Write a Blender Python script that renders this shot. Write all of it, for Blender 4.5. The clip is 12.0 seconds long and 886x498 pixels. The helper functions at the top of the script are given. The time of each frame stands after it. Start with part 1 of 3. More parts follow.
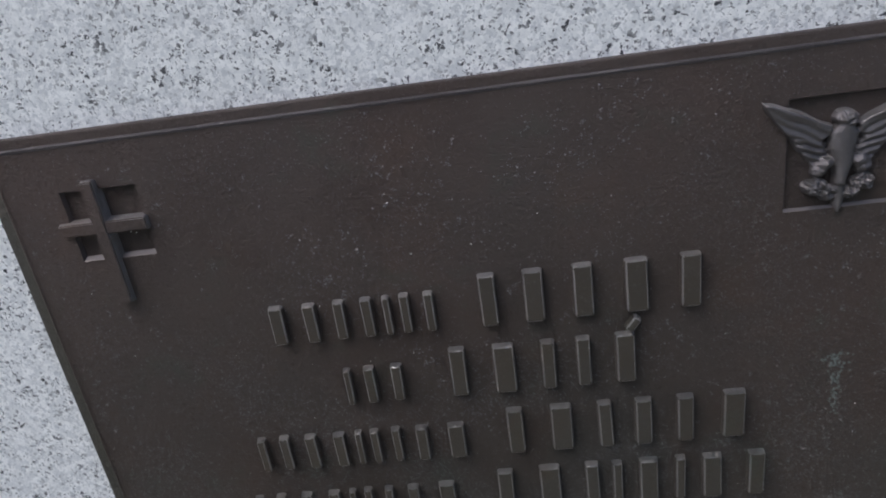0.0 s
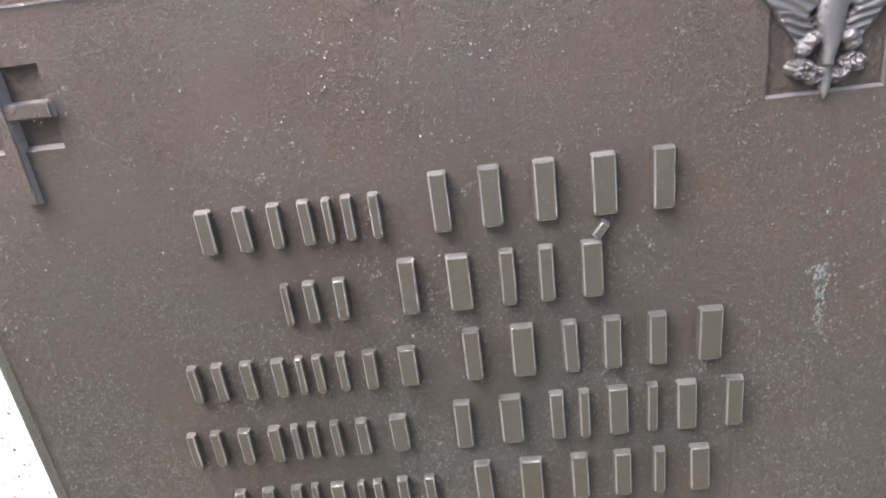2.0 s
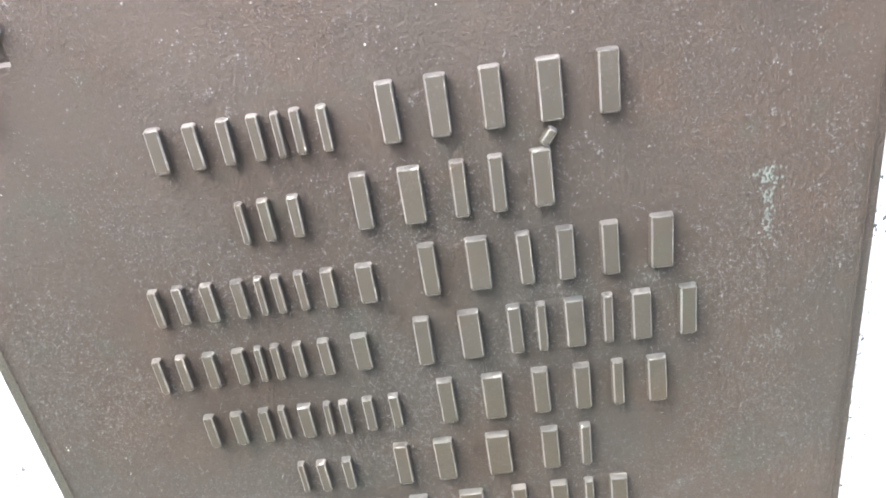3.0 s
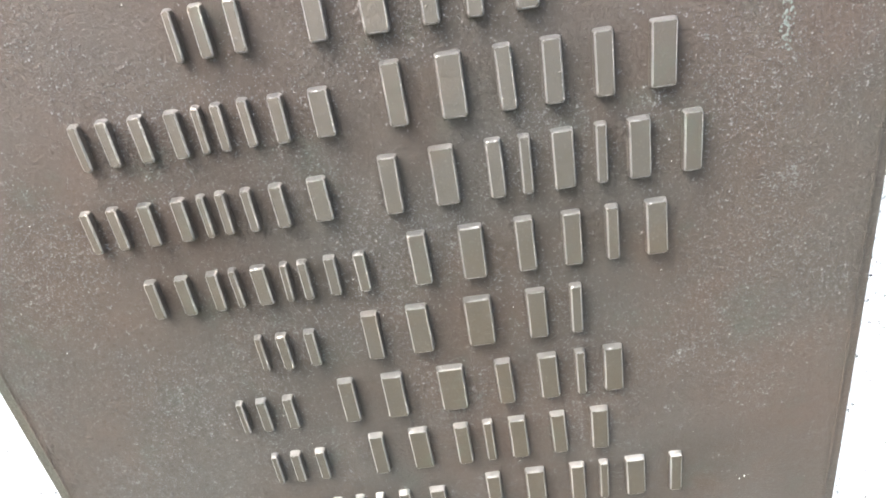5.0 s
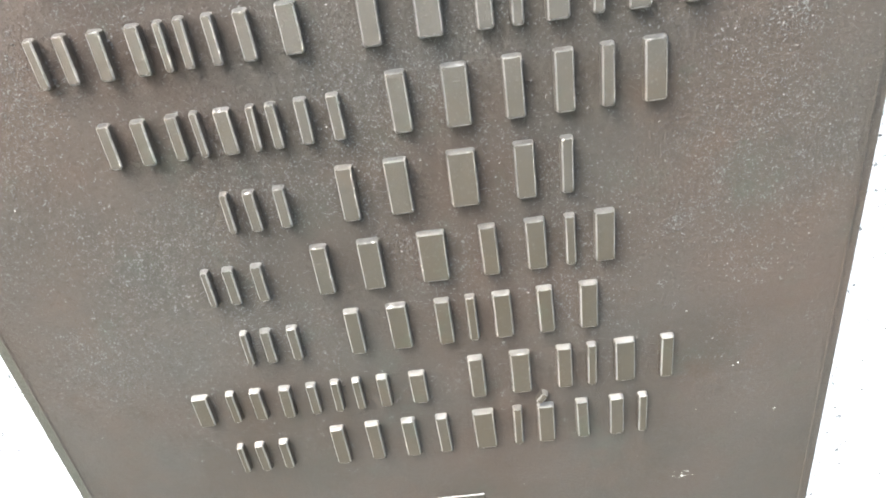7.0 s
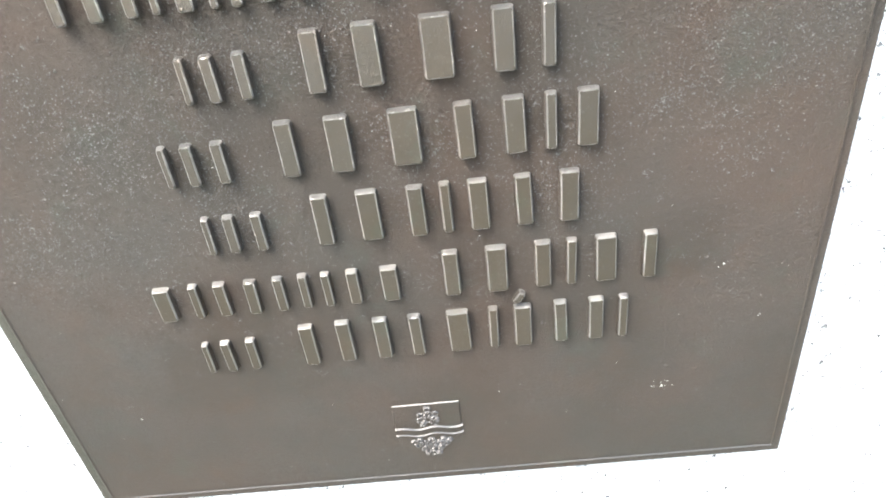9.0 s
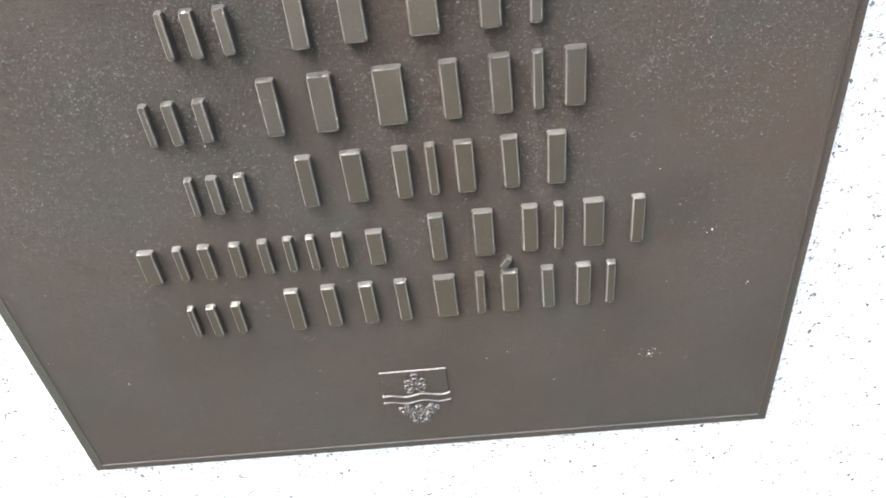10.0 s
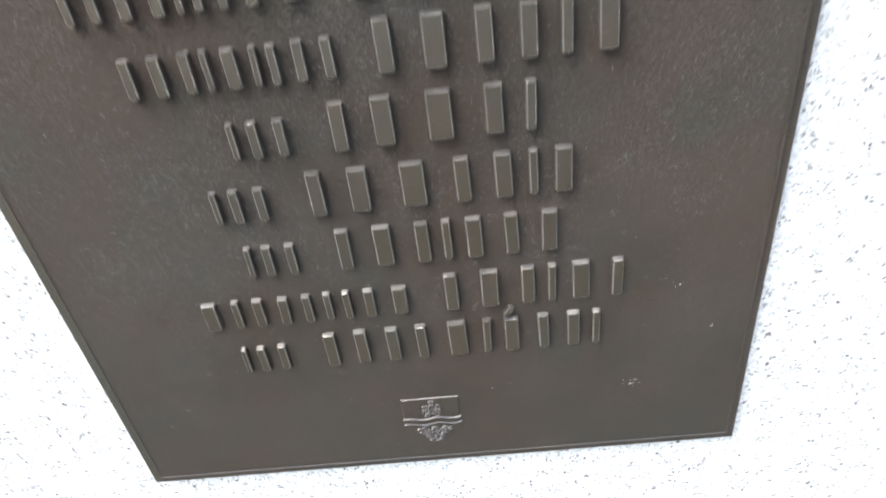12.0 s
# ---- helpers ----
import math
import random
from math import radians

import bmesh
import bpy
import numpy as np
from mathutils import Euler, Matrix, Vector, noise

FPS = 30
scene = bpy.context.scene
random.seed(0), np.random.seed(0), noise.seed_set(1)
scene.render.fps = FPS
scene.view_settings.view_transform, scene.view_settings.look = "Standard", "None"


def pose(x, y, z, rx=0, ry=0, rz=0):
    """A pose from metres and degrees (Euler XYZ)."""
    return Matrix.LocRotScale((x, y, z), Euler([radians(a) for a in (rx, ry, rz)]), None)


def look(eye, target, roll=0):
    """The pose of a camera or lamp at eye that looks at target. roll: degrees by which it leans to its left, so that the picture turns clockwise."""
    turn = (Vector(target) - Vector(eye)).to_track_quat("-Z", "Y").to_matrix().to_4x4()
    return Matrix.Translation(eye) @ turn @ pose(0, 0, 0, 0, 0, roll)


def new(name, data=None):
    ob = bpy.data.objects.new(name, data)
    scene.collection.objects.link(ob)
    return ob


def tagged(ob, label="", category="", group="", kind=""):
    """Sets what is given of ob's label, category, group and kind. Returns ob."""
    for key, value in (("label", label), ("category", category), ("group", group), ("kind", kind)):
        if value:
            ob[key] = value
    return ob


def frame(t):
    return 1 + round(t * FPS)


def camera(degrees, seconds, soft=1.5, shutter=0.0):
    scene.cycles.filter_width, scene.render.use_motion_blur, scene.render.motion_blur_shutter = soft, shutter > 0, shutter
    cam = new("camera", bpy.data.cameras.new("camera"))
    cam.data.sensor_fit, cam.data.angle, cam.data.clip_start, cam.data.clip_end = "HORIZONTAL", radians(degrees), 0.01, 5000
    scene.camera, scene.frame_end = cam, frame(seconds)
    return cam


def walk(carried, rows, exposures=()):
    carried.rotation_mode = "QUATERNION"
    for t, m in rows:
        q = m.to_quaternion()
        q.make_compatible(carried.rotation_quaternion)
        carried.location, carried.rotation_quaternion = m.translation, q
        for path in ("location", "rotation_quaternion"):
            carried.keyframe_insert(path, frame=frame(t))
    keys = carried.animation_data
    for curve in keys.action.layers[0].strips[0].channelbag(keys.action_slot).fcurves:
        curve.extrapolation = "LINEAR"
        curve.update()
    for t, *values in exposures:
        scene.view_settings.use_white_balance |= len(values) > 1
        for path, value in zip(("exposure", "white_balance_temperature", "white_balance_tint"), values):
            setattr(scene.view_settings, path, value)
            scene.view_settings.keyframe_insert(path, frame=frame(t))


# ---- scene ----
cam = camera(68.16, 12.0, soft=1.8, shutter=0.2)

# Seconds, eye in metres, turn in degrees.
ROWS = [
    (0, 0.0211, -0.3353, 1.5240, 68.08, 7.94, 2.93),
    (0.2, 0.0212, -0.3247, 1.5187, 69.64, 8.54, 3.88),
    (0.4, 0.0274, -0.3142, 1.5196, 69.69, 8.40, 3.46),
    (0.5, 0.0233, -0.3118, 1.5093, 70.08, 8.07, 2.75),
    (1, 0.0300, -0.3080, 1.4791, 69.20, 7.09, 2.08),
    (1.5, 0.0339, -0.3121, 1.4774, 68.77, 6.85, 1.76),
    (2, 0.0295, -0.3186, 1.4597, 67.74, 7.12, 1.55),
    (2.5, 0.0407, -0.3307, 1.4438, 66.68, 7.82, 1.03),
    (3, 0.0490, -0.3352, 1.4253, 65.81, 8.37, 0.69),
    (3.5, 0.0446, -0.3304, 1.3822, 63.56, 8.78, 0.42),
    (5.3, 0.0473, -0.3208, 1.3252, 62.82, 8.42, -0.51),
    (5.5, 0.0439, -0.3226, 1.3127, 62.72, 8.10, -0.54),
    (6, 0.0475, -0.3230, 1.3010, 62.19, 8.04, -1.22),
    (6.5, 0.0447, -0.3283, 1.2826, 61.67, 7.79, -0.87),
    (7, 0.0402, -0.3285, 1.2669, 60.86, 7.50, -0.94),
    (7.5, 0.0435, -0.3303, 1.2555, 59.99, 7.19, -0.93),
    (9.5, 0.0486, -0.3331, 1.2095, 56.68, 6.05, -0.70),
    (10, 0.0532, -0.3363, 1.2054, 56.09, 5.94, -0.62),
    (10.5, 0.0566, -0.3375, 1.2045, 55.90, 6.05, -0.70),
    (11, 0.0543, -0.3427, 1.2026, 55.81, 6.13, -0.72),
    (11.5, 0.0521, -0.3479, 1.2031, 55.61, 6.05, -0.81),
    (11.8, 0.0465, -0.3569, 1.2334, 55.44, 6.00, -0.71),
    (11.9, 0.0502, -0.3641, 1.2487, 55.69, 6.08, -0.40),
    (12, 0.0538, -0.3793, 1.2857, 55.62, 6.33, -0.60),
]
# Seconds, stops, kelvin, tint: the phone brightens its picture and darkens it again.
EXPOSURES = [
    (0.0, 0.11, 5950, 11), (0.5, 0.51, 5950, 11), (1.0, 1.16, 6080, 12), (1.5, 1.76, 6080, 12), (2.0, 2.23, 6280, 10),
    (2.5, 2.63, 6280, 8), (3.5, 2.85, 6400, 7), (5.5, 2.80, 6450, 7), (6.5, 2.83, 6400, 5), (7.5, 2.84, 6380, 5),
    (9.5, 2.44, 6380, 7), (10.0, 2.13, 6370, 8), (10.5, 1.97, 6370, 8), (11.0, 1.78, 6330, 8), (11.5, 1.74, 6280, 8), (12.0, 1.72, 6250, 8),
]
walk(cam, [(t, pose(x, y, z, rx, ry, rz)) for t, x, y, z, rx, ry, rz in ROWS], EXPOSURES)

# ---- light: a bright, hazy day ----
SUN_UP, SUN_ROUND = 58.0, 236.0
world = bpy.data.worlds.new("sky")
scene.world = world
world.use_nodes = True
wn = world.node_tree
sky = wn.nodes.new("ShaderNodeTexSky")
sky.sky_type, sky.sun_disc = "NISHITA", False
sky.sun_elevation, sky.sun_rotation = radians(SUN_UP), radians(SUN_ROUND)
sky.dust_density, sky.air_density = 4.0, 1.0
wn.links.new(sky.outputs[0], wn.nodes["Background"].inputs[0])
wn.nodes["Background"].inputs[1].default_value = 0.12
sun_data = bpy.data.lights.new("sun", "SUN")
sun_data.energy, sun_data.angle, sun_data.color = 1.7, radians(45), (1.0, 0.98, 0.95)
sun = new("sun", sun_data)
sun_from = Vector((math.sin(radians(SUN_ROUND)) * math.cos(radians(SUN_UP)), math.cos(radians(SUN_ROUND)) * math.cos(radians(SUN_UP)), math.sin(radians(SUN_UP))))
sun.matrix_world = look(sun_from * 20, (0, 0, 0))


# ---- materials ----
def material(name):
    m = bpy.data.materials.new(name)
    m.use_nodes = True
    return m, m.node_tree.nodes, m.node_tree.links, m.node_tree.nodes["Principled BSDF"]


def add(nodes, kind, links=None, **given):
    n = nodes.new(kind)
    for key, value in given.items():
        n.inputs[key].default_value = value
    return n


def ramp(nodes, links, value, stops):
    r = nodes.new("ShaderNodeValToRGB")
    while len(r.color_ramp.elements) < len(stops):
        r.color_ramp.elements.new(0.5)
    for e, (at, c) in zip(r.color_ramp.elements, stops):
        e.position, e.color = at, ((c, c, c, 1) if isinstance(c, float) else (*c, 1))
    links.new(value, r.inputs[0])
    return r.outputs[0]


def mixed(nodes, links, fac, a, b, how="MIX"):
    m = nodes.new("ShaderNodeMix")
    m.data_type, m.blend_type = "RGBA", how
    for socket, value in ((m.inputs[0], fac), (m.inputs[6], a), (m.inputs[7], b)):
        if isinstance(value, bpy.types.NodeSocket):
            links.new(value, socket)
        elif isinstance(value, tuple):
            socket.default_value = (*value, 1)
        else:
            socket.default_value = value
    return m.outputs[2]


def calc(nodes, links, how, a, b):
    m = nodes.new("ShaderNodeMath")
    m.operation = how
    for socket, value in zip(m.inputs, (a, b)):
        if isinstance(value, bpy.types.NodeSocket):
            links.new(value, socket)
        else:
            socket.default_value = value
    return m.outputs[0]


def noise_at(nodes, links, where, scale, detail=3.0, rough=0.55):
    n = add(nodes, "ShaderNodeTexNoise", Scale=scale, Detail=detail, Roughness=rough)
    links.new(where, n.inputs["Vector"])
    return n.outputs["Fac"]


def bump(nodes, links, height, strength, distance, under=None):
    b = add(nodes, "ShaderNodeBump", Strength=strength, Distance=distance)
    links.new(height, b.inputs["Height"])
    if under:
        links.new(under, b.inputs["Normal"])
    return b.outputs[0]


def granite():
    m, n, l, p = material("pale_granite")
    place = n.new("ShaderNodeNewGeometry").outputs["Position"]
    # Crystals have ragged borders: shift the place by a fine noise first.
    warp = add(n, "ShaderNodeTexNoise", Scale=420.0, Detail=2.0)
    l.new(place, warp.inputs["Vector"])
    shift = n.new("ShaderNodeVectorMath")
    shift.operation = "MULTIPLY_ADD"
    l.new(warp.outputs["Color"], shift.inputs[0])
    shift.inputs[1].default_value = (0.0050, 0.0050, 0.0050)
    l.new(place, shift.inputs[2])
    where = shift.outputs[0]

    def crystals(scale):
        v = add(n, "ShaderNodeTexVoronoi", Scale=scale)
        l.new(where, v.inputs["Vector"])
        s = n.new("ShaderNodeSeparateColor")
        l.new(v.outputs["Color"], s.inputs[0])
        return s.outputs

    big, small, tiny = crystals(260.0), crystals(500.0), crystals(900.0)
    pale = ramp(n, l, big[0], [(0.0, (0.72, 0.725, 0.725)), (0.3, (0.82, 0.82, 0.81)), (0.6, (0.89, 0.885, 0.87)), (1.0, (0.95, 0.945, 0.93))])
    pale = mixed(n, l, ramp(n, l, small[1], [(0.64, 0.0), (0.92, 0.55)]), pale, (0.47, 0.485, 0.505))
    pale = mixed(n, l, ramp(n, l, tiny[1], [(0.6, 0.0), (1.0, 0.3)]), pale, (0.45, 0.46, 0.49))
    blotch = ramp(n, l, noise_at(n, l, place, 75.0, 2.0), [(0.36, 0.25), (0.58, 1.0)])
    dark = ramp(n, l, small[0], [(0.055, 1.0), (0.085, 0.0)])
    dark = calc(n, l, "MULTIPLY", dark, blotch)
    flake = ramp(n, l, tiny[0], [(0.085, 0.9), (0.115, 0.0)])
    dark = calc(n, l, "MAXIMUM", dark, calc(n, l, "MULTIPLY", flake, blotch))
    col = mixed(n, l, dark, pale, (0.035, 0.036, 0.042))
    stain = ramp(n, l, noise_at(n, l, place, 4.0, 5.0), [(0.35, 0.0), (0.75, 0.14)])
    col = mixed(n, l, stain, col, (0.52, 0.50, 0.45))
    l.new(col, p.inputs["Base Color"])
    l.new(ramp(n, l, big[2], [(0.0, 0.45), (1.0, 0.75)]), p.inputs["Roughness"])
    l.new(bump(n, l, noise_at(n, l, where, 350.0, 4.0), 0.35, 0.001), p.inputs["Normal"])
    return m


def bronze(name, brown, grey, worn_or_lit, rough, grain, sanded, metal):
    """Sand-cast bronze under a dark patina, with grains that stand proud in patches."""
    m, n, l, p = material(name)
    place = n.new("ShaderNodeNewGeometry").outputs["Position"]
    cloud = noise_at(n, l, place, 7.0, 5.0, 0.6)
    col = mixed(n, l, ramp(n, l, cloud, [(0.36, 0.0), (0.64, 1.0)]), brown, grey)
    # The colour turns a plum brown towards the head of the plate, in clouds.
    xyz = n.new("ShaderNodeSeparateXYZ")
    l.new(place, xyz.inputs[0])
    head = calc(n, l, "ADD", xyz.outputs[2], calc(n, l, "MULTIPLY", noise_at(n, l, place, 5.0, 4.0), 0.25))
    head = ramp(n, l, calc(n, l, "SUBTRACT", head, 0.9), [(0.40, 0.0), (0.70, 0.55)])
    col = mixed(n, l, head, col, (brown[0] * 1.02, brown[1] * 0.98, brown[2] * 1.13))
    rust = ramp(n, l, noise_at(n, l, place, 16.0, 4.0, 0.65), [(0.54, 0.0), (0.76, 0.24)])
    col = mixed(n, l, rust, col, (brown[0] * 1.35, brown[1] * 1.02, brown[2] * 0.8))
    green = ramp(n, l, noise_at(n, l, place, 23.0, 6.0, 0.7), [(0.56, 0.0), (0.76, 0.55)])
    col = mixed(n, l, green, col, (grey[0] * 0.95, grey[1] * 1.2, grey[2] * 1.1))
    fine = noise_at(n, l, place, 620.0, 3.0, 0.6)
    fine = calc(n, l, "MULTIPLY", fine, ramp(n, l, noise_at(n, l, place, 14.0, 3.0), [(0.35, 0.3), (0.6, 1.0)]))
    # Grains: small round nubs in some cells, many in rough patches and few elsewhere.
    patch = ramp(n, l, noise_at(n, l, place, 9.0, 5.0, 0.62), [(0.42, 0.05), (0.66, 0.85)])
    # The lower end of the casting came out smoother.
    patch = calc(n, l, "MULTIPLY", patch, ramp(n, l, calc(n, l, "SUBTRACT", xyz.outputs[2], 0.75), [(0.10, 0.2), (0.36, 1.0)]))
    proud = None
    for size, reach in ((480.0, 0.18), (820.0, 0.45)):
        v = add(n, "ShaderNodeTexVoronoi", Scale=size)
        l.new(place, v.inputs["Vector"])
        cell = n.new("ShaderNodeSeparateColor")
        l.new(v.outputs["Color"], cell.inputs[0])
        held = calc(n, l, "LESS_THAN", cell.outputs[0], calc(n, l, "MULTIPLY", patch, reach))
        nub = calc(n, l, "MAXIMUM", calc(n, l, "SUBTRACT", 0.55, v.outputs["Distance"]), 0.0)
        nub = calc(n, l, "MULTIPLY", calc(n, l, "MULTIPLY", nub, held), calc(n, l, "ADD", cell.outputs[1], 0.4))
        proud = calc(n, l, "MAXIMUM", proud, nub) if proud else nub
    col = mixed(n, l, calc(n, l, "MULTIPLY", proud, 0.5), col, worn_or_lit)
    l.new(col, p.inputs["Base Color"])
    p.inputs["Metallic"].default_value = metal
    r = calc(n, l, "ADD", calc(n, l, "MULTIPLY", cloud, 0.22), rough - 0.1)
    l.new(r, p.inputs["Roughness"])
    # Irregular sand grain between the nubs, and a slow unevenness of the whole sheet.
    sand = ramp(n, l, noise_at(n, l, place, 380.0, 5.0, 0.85), [(0.44, 0.0), (0.74, 1.0)])
    # The middle of the sheet is sandy all over.
    middle = ramp(n, l, calc(n, l, "SUBTRACT", xyz.outputs[2], 0.75), [(0.25, 0.10), (0.38, 0.95), (0.52, 0.95), (0.64, 0.3)])
    sand = calc(n, l, "MULTIPLY", sand, calc(n, l, "MAXIMUM", calc(n, l, "ADD", patch, 0.1), middle))
    sheet = bump(n, l, noise_at(n, l, place, 28.0, 3.0), 0.05, 0.004)
    low = bump(n, l, fine, 0.40 * grain, 0.0006, sheet)
    low = bump(n, l, sand, 1.0 * sanded, 0.0014, low)
    l.new(bump(n, l, proud, 0.6 * grain, 0.0011, low), p.inputs["Normal"])
    return m


def grass_ground():
    """Mown grass, with an unseen pale strip added along the stone to brighten the plaque's reflections."""
    m, n, l, p = material("mown_grass")
    place = n.new("ShaderNodeNewGeometry").outputs["Position"]
    col = ramp(n, l, noise_at(n, l, place, 3.0, 8.0, 0.7), [(0.3, (0.085, 0.10, 0.06)), (0.5, (0.125, 0.14, 0.09)), (0.7, (0.19, 0.18, 0.13))])
    bounce_strip = ramp(n, l, noise_at(n, l, place, 60.0, 6.0, 0.7), [(0.35, (0.24, 0.23, 0.21)), (0.65, (0.44, 0.43, 0.40))])
    xyz = n.new("ShaderNodeSeparateXYZ")
    l.new(place, xyz.inputs[0])
    away = calc(n, l, "ADD", calc(n, l, "ABSOLUTE", xyz.outputs[1], 0.0), calc(n, l, "MULTIPLY", noise_at(n, l, place, 6.0, 5.0), 0.3))
    l.new(mixed(n, l, ramp(n, l, away, [(0.90, 0.0), (1.0, 1.0)]), bounce_strip, col), p.inputs["Base Color"])
    p.inputs["Roughness"].default_value = 0.9
    l.new(bump(n, l, noise_at(n, l, place, 90.0, 4.0), 0.8, 0.03), p.inputs["Normal"])
    return m


def plain(name, colour, rough):
    m, n, l, p = material(name)
    place = n.new("ShaderNodeNewGeometry").outputs["Position"]
    tone = noise_at(n, l, place, 600.0, 3.0)
    l.new(mixed(n, l, tone, tuple(c * 0.75 for c in colour), colour), p.inputs["Base Color"])
    p.inputs["Roughness"].default_value = rough
    return m


GRANITE = granite()
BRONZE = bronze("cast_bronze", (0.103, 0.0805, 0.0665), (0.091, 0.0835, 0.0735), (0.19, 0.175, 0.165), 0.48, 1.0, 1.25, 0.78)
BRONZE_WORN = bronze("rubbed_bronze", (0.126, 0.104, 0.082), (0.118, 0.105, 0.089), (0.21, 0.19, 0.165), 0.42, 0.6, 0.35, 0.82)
BRONZE_EDGE_LIT = bronze("polished_edge_and_lit_bronze", (0.335, 0.315, 0.285), (0.33, 0.315, 0.295), (0.42, 0.39, 0.35), 0.36, 1.3, 1.1, 0.9)
BRONZE_FLANK = bronze("shaded_flank", (0.114, 0.092, 0.075), (0.104, 0.094, 0.082), (0.19, 0.175, 0.165), 0.45, 1.0, 1.0, 0.80)
BRONZE_GREEN = bronze("greened_rim", (0.098, 0.090, 0.070), (0.090, 0.089, 0.073), (0.18, 0.18, 0.16), 0.50, 1.0, 1.0, 0.7)
BRONZE_RELIEF = bronze("relief_and_lit_bronze", (0.162, 0.147, 0.137), (0.158, 0.149, 0.143), (0.25, 0.23, 0.21), 0.50, 0.6, 0.3, 0.82)
BRONZE_BEAD = bronze("lit_bead", (0.135, 0.122, 0.114), (0.130, 0.122, 0.118), (0.20, 0.19, 0.18), 0.45, 1.2, 1.0, 0.82)
BRONZE_GRAIN = bronze("glinting_bronze_grain", (0.184, 0.175, 0.165), (0.180, 0.175, 0.169), (0.20, 0.19, 0.18), 0.42, 0.4, 0.2, 0.85)
GRASS = grass_ground()
VERDIGRIS = plain("verdigris_crust", (0.148, 0.162, 0.146), 0.8)
GRIT_PALE = plain("pale_grit", (0.75, 0.73, 0.66), 0.7)

# ---- the plan: the plaque's face lies in the plane y = 0 ----
PLAQUE_W, PLAQUE_H, PLAQUE_T, FOOT = 0.520, 0.680, 0.0078, 0.800


def spot(x, z, y=0.0):
    """A place on the plaque from its lower corner, in world metres."""
    return Vector((x - PLAQUE_W / 2, y, z + FOOT))


def mesh_of(name, bm, mat, smooth=False):
    bm.normal_update()
    me = bpy.data.meshes.new(name)
    bm.to_mesh(me)
    bm.free()
    me.materials.append(mat)
    for f in me.polygons:
        f.use_smooth = smooth
    return me


def part(name, bm, mat, parent, label="", smooth=False):
    ob = new(name, mesh_of(name, bm, mat, smooth))
    ob.parent = parent
    return tagged(ob, label)


# ---- structure ----
def ground():
    bm = bmesh.new()
    bmesh.ops.create_grid(bm, x_segments=40, y_segments=40, size=1200)
    ob = new("ground", mesh_of("ground", bm, GRASS))
    tagged(ob, "short green grass around the memorial stone, with an added pale strip to bounce light", "ground", kind="structure")


def granite_stone():
    """An upright block with worn arrises and a slightly uneven face."""
    bm = bmesh.new()
    bmesh.ops.create_cube(bm, size=1)
    bmesh.ops.scale(bm, vec=(1.16, 0.34, 1.86), verts=bm.verts)
    bmesh.ops.translate(bm, vec=(0.02, PLAQUE_T + 0.17, 0.89), verts=bm.verts)
    bmesh.ops.bevel(bm, geom=bm.edges[:], offset=0.012, segments=3, affect="EDGES")
    ob = new("memorial_stone", mesh_of("memorial_stone", bm, GRANITE))
    tagged(ob, "upright pale grey speckled granite memorial stone behind a bronze plaque", "memorial stone")


ground()
granite_stone()

# ---- the plaque ----
plaque = tagged(new("memorial_plaque"), "dark cast bronze plaque with raised rows, fixed to pale granite", "plaque")
plaque.location = spot(PLAQUE_W / 2, 0)
TO_PLAQUE = Matrix.Translation(-plaque.location)

# Recesses: left, right, bottom, top, depth.
CROSS_POCKET = (0.0385, 0.0828, 0.6062, 0.6478, 0.0030)
EMBLEM_POCKET = (0.4262, 0.4808, 0.5890, 0.6487, 0.0019)


